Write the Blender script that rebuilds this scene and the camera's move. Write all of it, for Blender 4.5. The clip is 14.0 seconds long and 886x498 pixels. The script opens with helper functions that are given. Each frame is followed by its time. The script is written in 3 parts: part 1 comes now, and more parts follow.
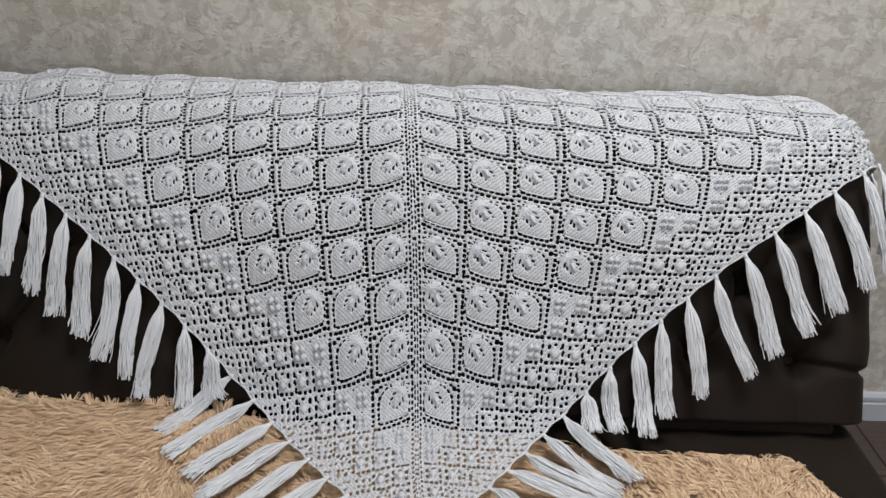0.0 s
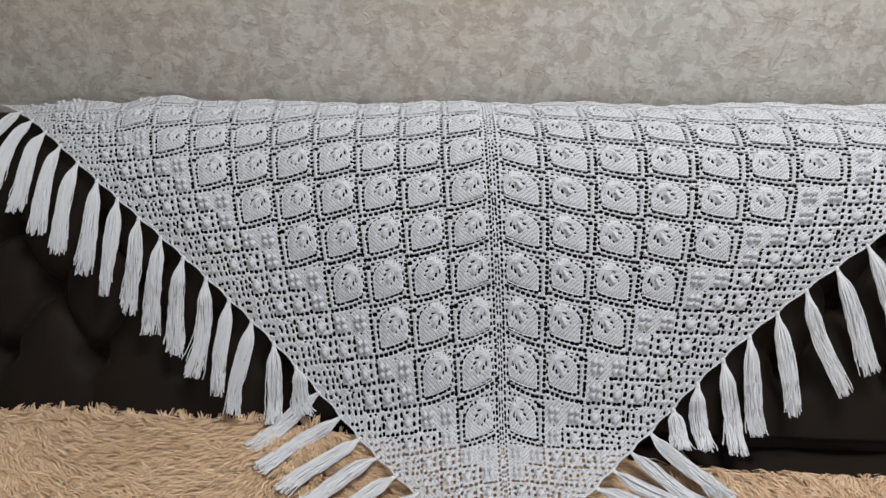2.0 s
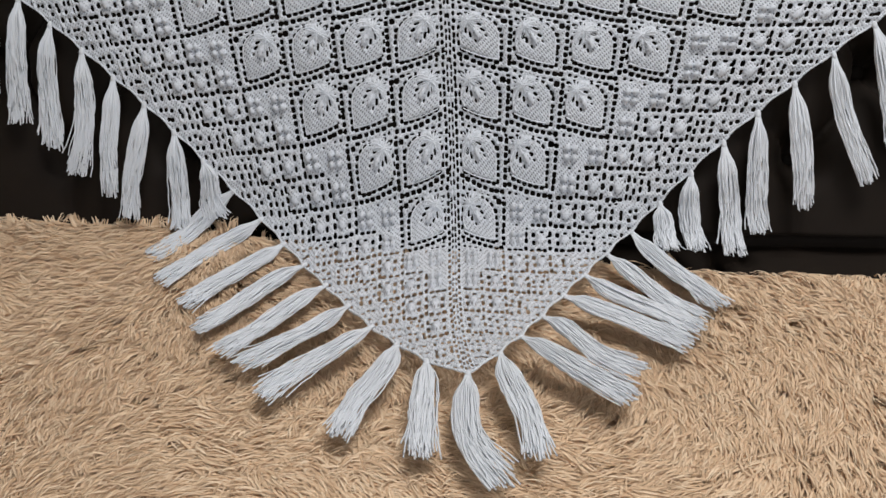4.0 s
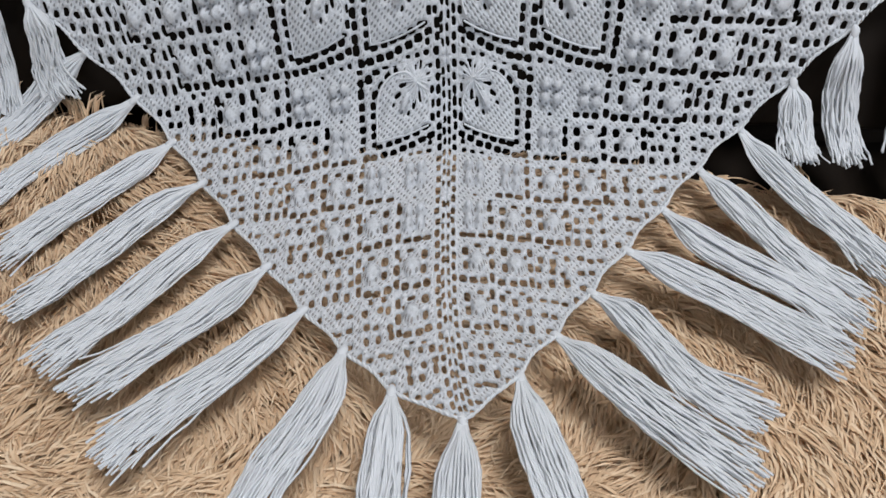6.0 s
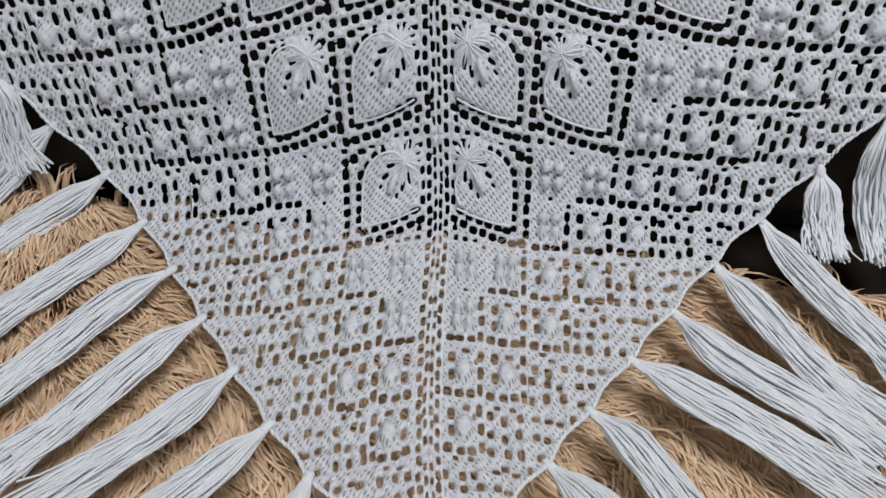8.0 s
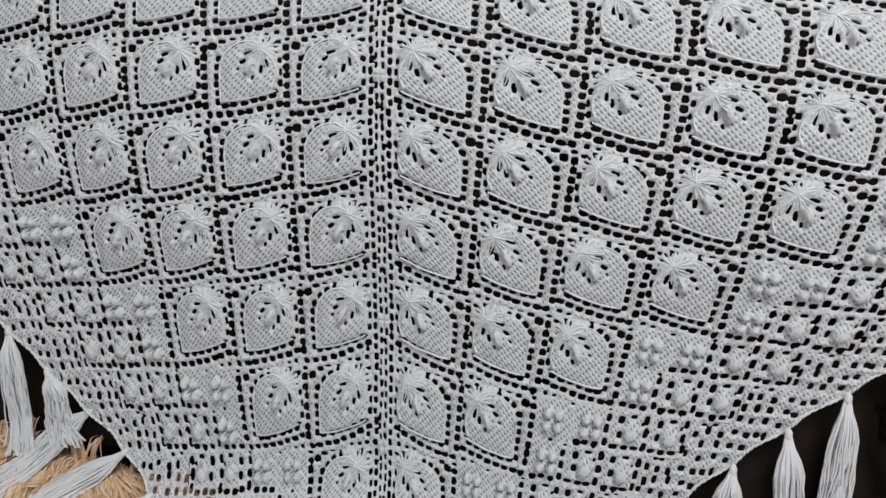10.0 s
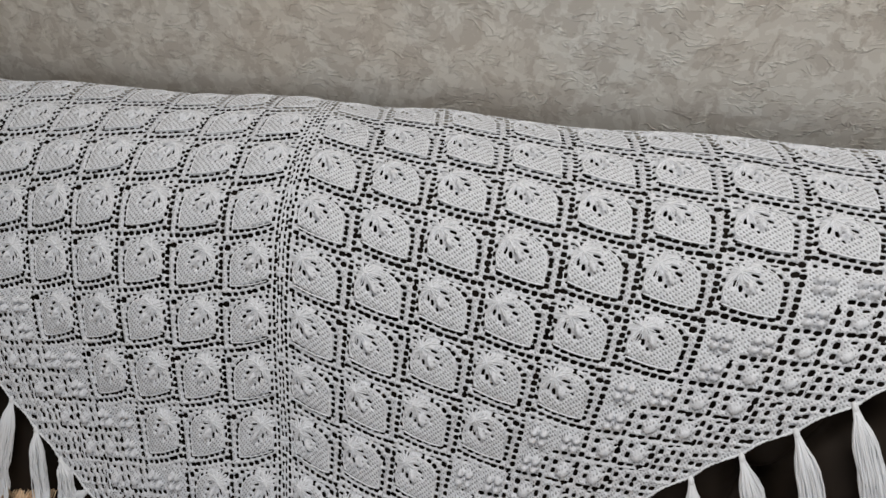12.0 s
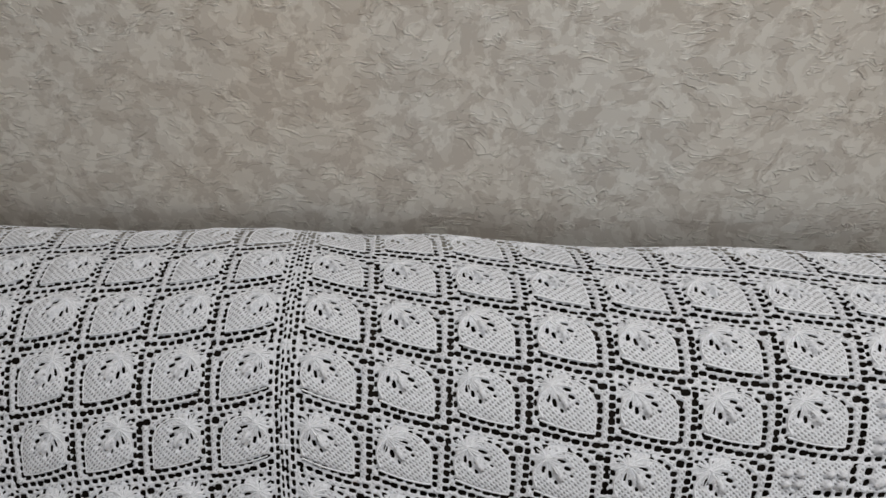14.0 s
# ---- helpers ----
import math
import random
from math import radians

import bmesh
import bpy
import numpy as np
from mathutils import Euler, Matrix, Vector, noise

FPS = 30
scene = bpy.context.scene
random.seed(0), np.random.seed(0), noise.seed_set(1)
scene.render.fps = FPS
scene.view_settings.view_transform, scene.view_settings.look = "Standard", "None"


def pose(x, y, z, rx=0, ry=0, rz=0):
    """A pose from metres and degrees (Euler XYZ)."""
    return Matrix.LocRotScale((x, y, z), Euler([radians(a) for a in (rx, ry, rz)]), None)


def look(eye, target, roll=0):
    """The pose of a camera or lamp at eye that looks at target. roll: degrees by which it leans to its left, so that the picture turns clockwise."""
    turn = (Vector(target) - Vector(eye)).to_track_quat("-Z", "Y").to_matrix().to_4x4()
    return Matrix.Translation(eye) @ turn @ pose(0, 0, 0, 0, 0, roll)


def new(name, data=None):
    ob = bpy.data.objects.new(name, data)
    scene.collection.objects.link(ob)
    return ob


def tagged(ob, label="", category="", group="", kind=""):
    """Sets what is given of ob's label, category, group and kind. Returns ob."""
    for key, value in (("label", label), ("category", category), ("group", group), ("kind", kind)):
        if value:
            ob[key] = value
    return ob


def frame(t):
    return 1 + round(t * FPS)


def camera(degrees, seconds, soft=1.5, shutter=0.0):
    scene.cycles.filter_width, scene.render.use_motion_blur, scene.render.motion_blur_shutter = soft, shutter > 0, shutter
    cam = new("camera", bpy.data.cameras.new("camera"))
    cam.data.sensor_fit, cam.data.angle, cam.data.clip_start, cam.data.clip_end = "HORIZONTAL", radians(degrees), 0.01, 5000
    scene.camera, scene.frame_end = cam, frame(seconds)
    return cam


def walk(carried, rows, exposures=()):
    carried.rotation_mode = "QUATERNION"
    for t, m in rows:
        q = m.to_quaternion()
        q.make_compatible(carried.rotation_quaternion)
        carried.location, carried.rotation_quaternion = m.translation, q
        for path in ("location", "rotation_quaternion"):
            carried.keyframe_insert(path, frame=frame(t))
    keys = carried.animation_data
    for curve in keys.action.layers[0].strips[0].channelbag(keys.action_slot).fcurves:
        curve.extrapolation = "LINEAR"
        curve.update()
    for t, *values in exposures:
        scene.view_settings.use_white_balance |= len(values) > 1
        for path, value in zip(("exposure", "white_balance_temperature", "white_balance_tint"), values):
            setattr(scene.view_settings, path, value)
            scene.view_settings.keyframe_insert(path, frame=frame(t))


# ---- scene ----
cam = camera(58.8, 14.0, 1.5)
PATH = [
    (0, (0.055, -1.0, 1.131), (0.035, 0.799, 0.258), 1.4),
    (0.5, (0.038, -0.999, 1.132), (0.013, 0.794, 0.245), 1.2),
    (1, (0.017, -1.006, 1.147), (-0.06, 0.784, 0.26), 0.2),
    (1.5, (0.006, -1.007, 1.153), (-0.112, 0.791, 0.286), -0.4),
    (2, (0.016, -1.009, 1.141), (-0.151, 0.798, 0.299), -1.3),
    (2.5, (0.036, -0.996, 1.105), (-0.128, 0.777, 0.195), -1.8),
    (3, (0.05, -0.962, 1.059), (-0.095, 0.703, -0.04), -2.2),
    (3.2, (0.053, -0.946, 1.038), (-0.079, 0.693, -0.1), -2.1),
    (5.3, (0.062, -0.558, 0.882), (-0.058, 0.806, -0.576), -1.8),
    (5.5, (0.064, -0.518, 0.858), (-0.064, 0.781, -0.658), -2.5),
    (6, (0.05, -0.469, 0.809), (-0.077, 0.726, -0.79), -2.5),
    (6.5, (0.054, -0.439, 0.793), (-0.082, 0.717, -0.834), -2.7),
    (7, (0.062, -0.418, 0.788), (-0.087, 0.727, -0.845), -3.2),
    (7.2, (0.064, -0.411, 0.79), (-0.094, 0.724, -0.849), -3.6),
    (9.5, (0.109, -0.365, 0.925), (-0.128, 1.076, -0.441), -2.1),
    (10, (0.147, -0.357, 1.031), (-0.143, 1.061, -0.349), -2.5),
    (10.5, (0.2, -0.377, 1.099), (-0.25, 1.005, -0.275), -4.5),
    (11, (0.27, -0.377, 1.181), (-0.267, 0.973, -0.193), -6.8),
    (11.5, (0.36, -0.383, 1.252), (-0.19, 0.992, -0.093), -6.8),
    (12, (0.407, -0.407, 1.292), (-0.11, 1.031, 0.002), -6.1),
    (12.5, (0.422, -0.381, 1.302), (0.197, 1.163, 0.051), -1.3),
    (13, (0.422, -0.364, 1.317), (0.309, 1.229, 0.113), -0.4),
    (13.5, (0.371, -0.346, 1.318), (0.254, 1.261, 0.133), -1.1),
    (14, (0.222, -0.313, 1.316), (0.025, 1.281, 0.124), -2.9),
]
EXPOSURES = [(0, 0.25, 6550, 10), (3, 0.22, 6550, 10), (5.5, 0.17, 6250, 9), (7, 0.18, 6250, 9), (9.5, 0.12, 6550, 10), (11, 0.05, 6750, 10), (12.5, -0.06, 6750, 10), (14, -0.14, 6700, 10)]
walk(cam, [(t, look(eye, target, roll)) for t, eye, target, roll in PATH], EXPOSURES)

# ---- world, daylight through the window behind the camera ----
world = bpy.data.worlds.new("daylight")
scene.world = world
world.use_nodes = True
wn = world.node_tree
sky = wn.nodes.new("ShaderNodeTexSky")
sky.sky_type, sky.sun_disc = "NISHITA", False
sky.sun_elevation, sky.sun_rotation = radians(40), radians(200)
wn.nodes["Background"].inputs["Strength"].default_value = 0.12
wn.links.new(sky.outputs["Color"], wn.nodes["Background"].inputs["Color"])


TOP_LAMP = 2.58


def area_lamp(name, m, width, height, watts, colour):
    data = bpy.data.lights.new(name, "AREA")
    data.shape, data.size, data.size_y, data.energy, data.color = "RECTANGLE", width, height, watts, colour
    ob = new(name, data)
    ob.matrix_world = m
    return ob


area_lamp("window_daylight", look((0.55, -3.12, 1.65), (0.2, 0.3, 0.9)), 2.1, 1.5, 16, (0.93, 0.96, 1.0))
# unseen lamp added above the sofa so that upward faces outshine the fronts
area_lamp("ceiling_light", look((0.55, -0.24, TOP_LAMP), (0.55, -0.22, 0.0)), 0.9, 0.7, 31, (0.98, 0.985, 1.0))


# ---- materials ----
class Nodes:
    """A small builder of node materials."""

    def __init__(self, name, rough=0.8, metal=0.0):
        self.mat = bpy.data.materials.new(name)
        self.mat.use_nodes = True
        self.tree = self.mat.node_tree
        self.bsdf = self.tree.nodes["Principled BSDF"]
        self.bsdf.inputs["Roughness"].default_value = rough
        self.bsdf.inputs["Metallic"].default_value = metal

    def node(self, kind, **settings):
        n = self.tree.nodes.new(kind)
        for key, value in settings.items():
            if key in ("operation", "data_type", "blend_type", "noise_dimensions", "feature"):
                setattr(n, key, value)
            else:
                n.inputs[key.replace("_", " ")].default_value = value
        return n

    def link(self, a, b):
        self.tree.links.new(a, b)

    def set(self, socket, out):
        self.link(out, self.bsdf.inputs[socket])

    def coords(self, which="Object"):
        return self.node("ShaderNodeTexCoord").outputs[which]

    def scaled(self, vector, x, y, z):
        m = self.node("ShaderNodeMapping")
        m.inputs["Scale"].default_value = (x, y, z)
        self.link(vector, m.inputs["Vector"])
        return m.outputs["Vector"]

    def noise(self, vector, scale, detail=3.0, rough=0.55, distortion=0.0):
        n = self.node("ShaderNodeTexNoise", Scale=scale, Detail=detail, Roughness=rough, Distortion=distortion)
        self.link(vector, n.inputs["Vector"])
        return n.outputs["Fac"]

    def math(self, operation, a, b=None):
        n = self.node("ShaderNodeMath", operation=operation)
        for socket, value in zip(n.inputs, (a, b)):
            if value is None:
                continue
            if isinstance(value, (int, float)):
                socket.default_value = value
            else:
                self.link(value, socket)
        return n.outputs[0]

    def ramp(self, fac, *stops):
        n = self.node("ShaderNodeValToRGB")
        els = n.color_ramp.elements
        while len(els) < len(stops):
            els.new(0.5)
        for el, (at, colour) in zip(els, stops):
            el.position = at
            el.color = (*colour, 1) if not isinstance(colour, (int, float)) else (colour, colour, colour, 1)
        self.link(fac, n.inputs["Fac"])
        return n.outputs["Color"]

    def mix(self, fac, a, b, blend="MIX"):
        n = self.node("ShaderNodeMix", data_type="RGBA", blend_type=blend)
        for socket, value in ((n.inputs["Factor"], fac), (n.inputs["A"], a), (n.inputs["B"], b)):
            if isinstance(value, (int, float)):
                socket.default_value = value
            elif isinstance(value, tuple):
                socket.default_value = (*value, 1)
            else:
                self.link(value, socket)
        return n.outputs["Result"]

    def bump(self, height, strength, distance, under=None):
        n = self.node("ShaderNodeBump", Strength=strength, Distance=distance)
        self.link(height, n.inputs["Height"])
        if under is not None:
            self.link(under, n.inputs["Normal"])
        self.set("Normal", n.outputs["Normal"])
        return n.outputs["Normal"]


def knit_material(name, colour, stitches, gathered=False):
    """Plain knit with small gaps between the loops; gathered: with threads that fan out from the leaf's drawn-in point."""
    n = Nodes(name, 0.95)
    uv = n.node("ShaderNodeUVMap").outputs["UV"]
    xyz = n.node("ShaderNodeSeparateXYZ")
    wob = n.node("ShaderNodeTexNoise", Scale=6.0, Detail=3.0)
    n.link(uv, wob.inputs["Vector"])
    sway = n.math("MULTIPLY", wob.outputs["Fac"], 0.05)
    n.link(uv, xyz.inputs[0])
    across = n.math("ABSOLUTE", xyz.outputs[0])
    u, v = n.math("ADD", across, sway), n.math("SUBTRACT", xyz.outputs[1], sway)
    k = math.pi * stitches
    p = n.math("MULTIPLY", n.math("ADD", u, v), k)
    q = n.math("MULTIPLY", n.math("SUBTRACT", u, v), k * 0.62)
    cp, cq = n.math("COSINE", p), n.math("COSINE", q)
    dots = n.math("MULTIPLY", n.math("MULTIPLY", cp, cp), n.math("MULTIPLY", cq, cq))
    threads = n.math("ABSOLUTE", n.math("SINE", p))
    if gathered:
        lu = n.math("SUBTRACT", n.math("FRACT", across), 0.20)
        lv = n.math("SUBTRACT", n.math("FRACT", n.math("ADD", xyz.outputs[1], 0.5)), 0.83)
        r = n.math("SQRT", n.math("ADD", n.math("MULTIPLY", lu, lu), n.math("MULTIPLY", lv, lv)))
        fan = n.math("COSINE", n.math("ADD", n.math("MULTIPLY", n.math("ARCTAN2", lv, lu), 13.0), n.math("MULTIPLY", wob.outputs["Fac"], 14.0)))
        fan2 = n.math("MULTIPLY", n.math("ADD", fan, 1.0), 0.5)
        near = n.ramp(n.math("ADD", r, n.math("MULTIPLY", n.math("SUBTRACT", wob.outputs["Fac"], 0.5), 0.3)), (0.17, 1.0), (0.31, 0.0))
        core = n.ramp(r, (0.05, 0.0), (0.15, 1.0))
        slit = n.math("MULTIPLY", n.math("MULTIPLY", fan2, 0.42), core)
        dots = n.math("ADD", n.math("MULTIPLY", dots, n.math("SUBTRACT", 1.0, near)), n.math("MULTIPLY", slit, near))
        threads = n.math("ADD", n.math("MULTIPLY", threads, n.math("SUBTRACT", 1.0, near)), n.math("MULTIPLY", n.math("SUBTRACT", 1.0, fan2), near))
    plain = n.node("ShaderNodeAttribute")
    plain.attribute_name = "plain"
    pit = n.math("MULTIPLY", n.ramp(n.math("ADD", dots, n.math("MULTIPLY", n.math("SUBTRACT", wob.outputs["Fac"], 0.5), 0.75)), (0.34, 0.0), (0.58, 1.0)), plain.outputs["Fac"])
    fuzz = n.noise(n.coords(), 800, 4.0, 0.75)
    broad = n.noise(n.coords(), 14, 2.0)
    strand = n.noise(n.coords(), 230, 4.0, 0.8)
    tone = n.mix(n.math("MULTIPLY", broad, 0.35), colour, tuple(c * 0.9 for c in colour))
    # shade between yarns put into the colour: darker where the strand bump is low
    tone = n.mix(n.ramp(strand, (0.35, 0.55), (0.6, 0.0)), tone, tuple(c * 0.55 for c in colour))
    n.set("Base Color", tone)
    n.set("Alpha", n.math("SUBTRACT", 1.0, n.math("MULTIPLY", pit, 0.56)))
    rows = n.math("MULTIPLY", n.math("ADD", n.math("MULTIPLY", threads, 0.9), n.math("MULTIPLY", dots, -0.55)), plain.outputs["Fac"])
    first = n.bump(rows, 0.5, 0.0011)
    second = n.bump(strand, 0.6, 0.0012, first)
    n.bump(fuzz, 0.6, 0.0008, second)
    n.bsdf.inputs["Specular IOR Level"].default_value = 0.1
    return n.mat


def yarn_material(name, colour):
    n = Nodes(name, 1.0)
    c = n.coords()
    grain = n.noise(n.scaled(c, 1, 1, 1), 1100, 4.0, 0.8)
    n.set("Base Color", n.mix(grain, tuple(x * 0.95 for x in colour), tuple(min(0.97, x * 1.04) for x in colour)))
    n.bump(grain, 0.10, 0.0004)
    n.bsdf.inputs["Specular IOR Level"].default_value = 0.05
    n.bsdf.inputs["Sheen Weight"].default_value = 0.15
    return n.mat


def plaster_material():
    n = Nodes("decorative_plaster", 0.5)
    c = n.coords()
    wide = n.noise(n.scaled(c, 1, 1, 1), 3.2, 2.0)
    warp = n.node("ShaderNodeTexNoise", Scale=9.0, Detail=3.0, Roughness=0.6)
    n.link(c, warp.inputs["Vector"])
    shift = n.node("ShaderNodeVectorMath", operation="SCALE")
    n.link(warp.outputs["Color"], shift.inputs[0])
    shift.inputs["Scale"].default_value = 0.06
    moved = n.node("ShaderNodeVectorMath", operation="ADD")
    n.link(c, moved.inputs[0])
    n.link(shift.outputs[0], moved.inputs[1])
    patch = n.noise(moved.outputs[0], 26, 4.0, 0.58, 0.25)
    spots = n.noise(moved.outputs[0], 62, 3.0, 0.55, 0.15)
    mask = n.ramp(patch, (0.475, 0.0), (0.505, 1.0))
    mask2 = n.ramp(spots, (0.50, 0.0), (0.53, 1.0))
    both = n.mix(0.42, mask, mask2)
    tone = n.mix(both, (0.462, 0.430, 0.387), (0.622, 0.604, 0.560))
    warm = n.mix(n.ramp(wide, (0.35, 0.0), (0.65, 1.0)), tone, n.mix(1.0, tone, (1.0, 0.95, 0.90), "MULTIPLY"))
    n.set("Base Color", warm)
    n.set("Roughness", n.ramp(both, (0.0, 0.60), (1.0, 0.34)))
    # Trowel ridges: thin, broken, mostly level lines.
    ridge = n.noise(n.scaled(moved.outputs[0], 0.8, 1, 2.2), 44, 3.0, 0.55, 0.4)
    line = n.math("SUBTRACT", 1.0, n.math("MULTIPLY", n.math("ABSOLUTE", n.math("SUBTRACT", ridge, 0.5)), 26.0))
    line = n.math("MAXIMUM", line, 0.0)
    where = n.ramp(n.noise(n.scaled(c, 0.8, 1, 1.3), 26, 4.0, 0.65), (0.47, 0.0), (0.54, 1.0))
    height = n.math("ADD", n.math("MULTIPLY", n.math("MULTIPLY", line, where), 0.9), n.math("MULTIPLY", both, 0.2))
    first = n.bump(height, 0.6, 0.0022)
    n.bump(n.noise(c, 260, 2.0), 0.12, 0.0008, first)
    return n.mat


def velour_material():
    n = Nodes("brown_velour", 0.75)
    c = n.coords()
    nap = n.noise(c, 10, 3.0)
    weave = n.noise(c, 700, 2.0)
    n.set("Base Color", n.mix(nap, (0.0085, 0.0052, 0.0031), (0.0165, 0.0104, 0.0062)))
    n.bump(weave, 0.25, 0.0006)
    n.bsdf.inputs["Sheen Weight"].default_value = 0.05
    n.bsdf.inputs["Sheen Roughness"].default_value = 0.35
    n.bsdf.inputs["Sheen Tint"].default_value = (0.5, 0.4, 0.32, 1)
    n.bsdf.inputs["Specular IOR Level"].default_value = 0.2
    return n.mat


def fur_material():
    n = Nodes("tan_fur", 0.7)
    geo = n.node("ShaderNodeNewGeometry")
    c = n.coords()
    broad = n.noise(c, 7, 3.0)
    tone = n.ramp(geo.outputs["Random Per Island"], (0.0, (0.54, 0.34, 0.19)), (0.45, (0.76, 0.53, 0.33)), (1.0, (0.90, 0.71, 0.50)))
    n.set("Base Color", n.mix(n.math("MULTIPLY", broad, 0.6), tone, (0.79, 0.565, 0.36)))
    n.bsdf.inputs["Sheen Weight"].default_value = 0.2
    return n.mat


def plain_material(name, colour, rough, scale=40.0, amount=0.12, bump=0.1):
    n = Nodes(name, rough)
    c = n.coords()
    f = n.noise(c, scale, 4.0)
    n.set("Base Color", n.mix(f, tuple(x * (1 - amount) for x in colour), tuple(min(1, x * (1 + amount)) for x in colour)))
    n.bump(n.noise(c, scale * 6, 2.0), bump, 0.001)
    return n.mat


def laminate_material():
    n = Nodes("brown_laminate", 0.42)
    c = n.coords()
    info = n.node("ShaderNodeObjectInfo")
    grain = n.noise(n.scaled(c, 1.5, 22, 22), 6, 5.0, 0.6, 0.6)
    tone = n.ramp(grain, (0.3, (0.040, 0.027, 0.020)), (0.7, (0.085, 0.060, 0.046)))
    n.set("Base Color", n.mix(n.math("MULTIPLY", info.outputs["Random"], 0.35), tone, (0.05, 0.036, 0.028)))
    n.bump(grain, 0.15, 0.001)
    return n.mat


WHITE = (0.70, 0.714, 0.746)
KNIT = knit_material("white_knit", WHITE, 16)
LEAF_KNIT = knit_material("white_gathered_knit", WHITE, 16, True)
YARN = yarn_material("white_yarn", (0.70, 0.713, 0.736))
KNIT_YARN = yarn_material("white_knitting_yarn", (0.72, 0.733, 0.76))
PLASTER = plaster_material()
VELOUR = velour_material()
FUR = fur_material()
FUR_BACKING = plain_material("tan_fur_backing", (0.74, 0.52, 0.32), 0.95, 60, 0.3, 0.3)
PAINT = plain_material("room_paint", (0.66, 0.64, 0.60), 0.85, 6, 0.04)
# white plastic skirting; the bluish grey has its shade mixed into the colour
SKIRTING = plain_material("shaded_white_skirting", (0.50, 0.52, 0.56), 0.45, 20, 0.05)
LAMINATE = laminate_material()


# ---- mesh helpers ----
def mesh_object(name, verts, faces, material, parent=None, uv=None, smooth=True, plain=None):
    """A mesh object from arrays of corners and of faces of three or four corners."""
    me = bpy.data.meshes.new(name)
    if isinstance(faces, np.ndarray):
        verts = np.asarray(verts, np.float32)
        n, k = faces.shape
        me.vertices.add(len(verts))
        me.vertices.foreach_set("co", verts.ravel())
        me.loops.add(n * k)
        me.loops.foreach_set("vertex_index", faces.astype(np.int32).ravel())
        me.polygons.add(n)
        me.polygons.foreach_set("loop_start", np.arange(0, n * k, k, dtype=np.int32))
        me.update(calc_edges=True)
        if uv is not None:
            layer = me.uv_layers.new(name="UVMap")
            layer.data.foreach_set("uv", np.asarray(uv, np.float32)[faces.ravel()].ravel())
    else:
        me.from_pydata([tuple(v) for v in verts], [], faces)
    if plain is not None:
        me.attributes.new("plain", "FLOAT", "POINT").data.foreach_set("value", np.asarray(plain, np.float32))
    me.validate()
    if smooth:
        me.polygons.foreach_set("use_smooth", np.ones(len(me.polygons), bool))
    me.materials.append(material)
    ob = new(name, me)
    ob.parent = parent
    return ob


def part(name, bm, material, parent, label="", smooth=False):
    """Links a bmesh as one mesh object under a thing or a part."""
    me = bpy.data.meshes.new(name)
    bm.to_mesh(me)
    bm.free()
    me.materials.append(material)
    if smooth:
        me.polygons.foreach_set("use_smooth", np.ones(len(me.polygons), bool))
    ob = new(name, me)
    ob.parent = parent
    return tagged(ob, label) if label else ob


def box(x0, x1, y0, y1, z0, z1, bevel=0.0, segments=2):
    bm = bmesh.new()
    bmesh.ops.create_cube(bm, size=1)
    for v in bm.verts:
        v.co = Vector((x0 + (v.co.x + 0.5) * (x1 - x0), y0 + (v.co.y + 0.5) * (y1 - y0), z0 + (v.co.z + 0.5) * (z1 - z0)))
    if bevel:
        bmesh.ops.bevel(bm, geom=bm.edges[:], offset=bevel, segments=segments, profile=0.6, affect="EDGES")
    return bm


def grid_faces(rows, cols):
    k = np.arange(rows * cols).reshape(rows, cols)
    return np.stack([k[:-1, :-1], k[:-1, 1:], k[1:, 1:], k[1:, :-1]], -1).reshape(-1, 4)


def smooth_step(a, b, x):
    """From 0 at a to 1 at b; b may lie below a."""
    t = np.clip((np.asarray(x, float) - a) / (b - a), 0, 1)
    return t * t * (3 - 2 * t)


# ---- the room ----
WALL_Y, X0, X1, Y0, TOP = 0.503, -2.6, 2.6, -3.2, 2.62


def structure(name, bm, material, label, category):
    return tagged(part(name, bm, material, None), label, category, kind="structure")


structure("wall_north", box(X0 - 0.15, X1 + 0.15, WALL_Y, WALL_Y + 0.15, 0, TOP), PLASTER, "taupe grey decorative plaster wall with satin patches and trowel ridges", "wall")
structure("wall_west", box(X0 - 0.15, X0, Y0, WALL_Y, 0, TOP), PAINT, "plain light painted wall closing the room", "wall")
structure("wall_east", box(X1, X1 + 0.15, Y0, WALL_Y, 0, TOP), PAINT, "plain light painted wall closing the room", "wall")
south = Y0 - 0.15
for name, a, b, c, d in (("wall_south_a", X0, -0.55, 0, TOP), ("wall_south_b", 1.65, X1, 0, TOP), ("wall_south_c", -0.55, 1.65, 0, 0.88), ("wall_south_d", -0.55, 1.65, 2.42, TOP)):
    structure(name, box(a, b, south, Y0, c, d), PAINT, "plain light painted wall around the window opening", "wall")
structure("ceiling", box(X0 - 0.15, X1 + 0.15, Y0 - 0.15, WALL_Y + 0.15, TOP, TOP + 0.12), PAINT, "plain white painted ceiling above the room", "ceiling")
floor = structure("floor", box(X0 - 0.15, X1 + 0.15, Y0 - 0.15, WALL_Y + 0.15, -0.12, -0.004), LAMINATE, "dark brown laminate floor beside the sofa", "floor")

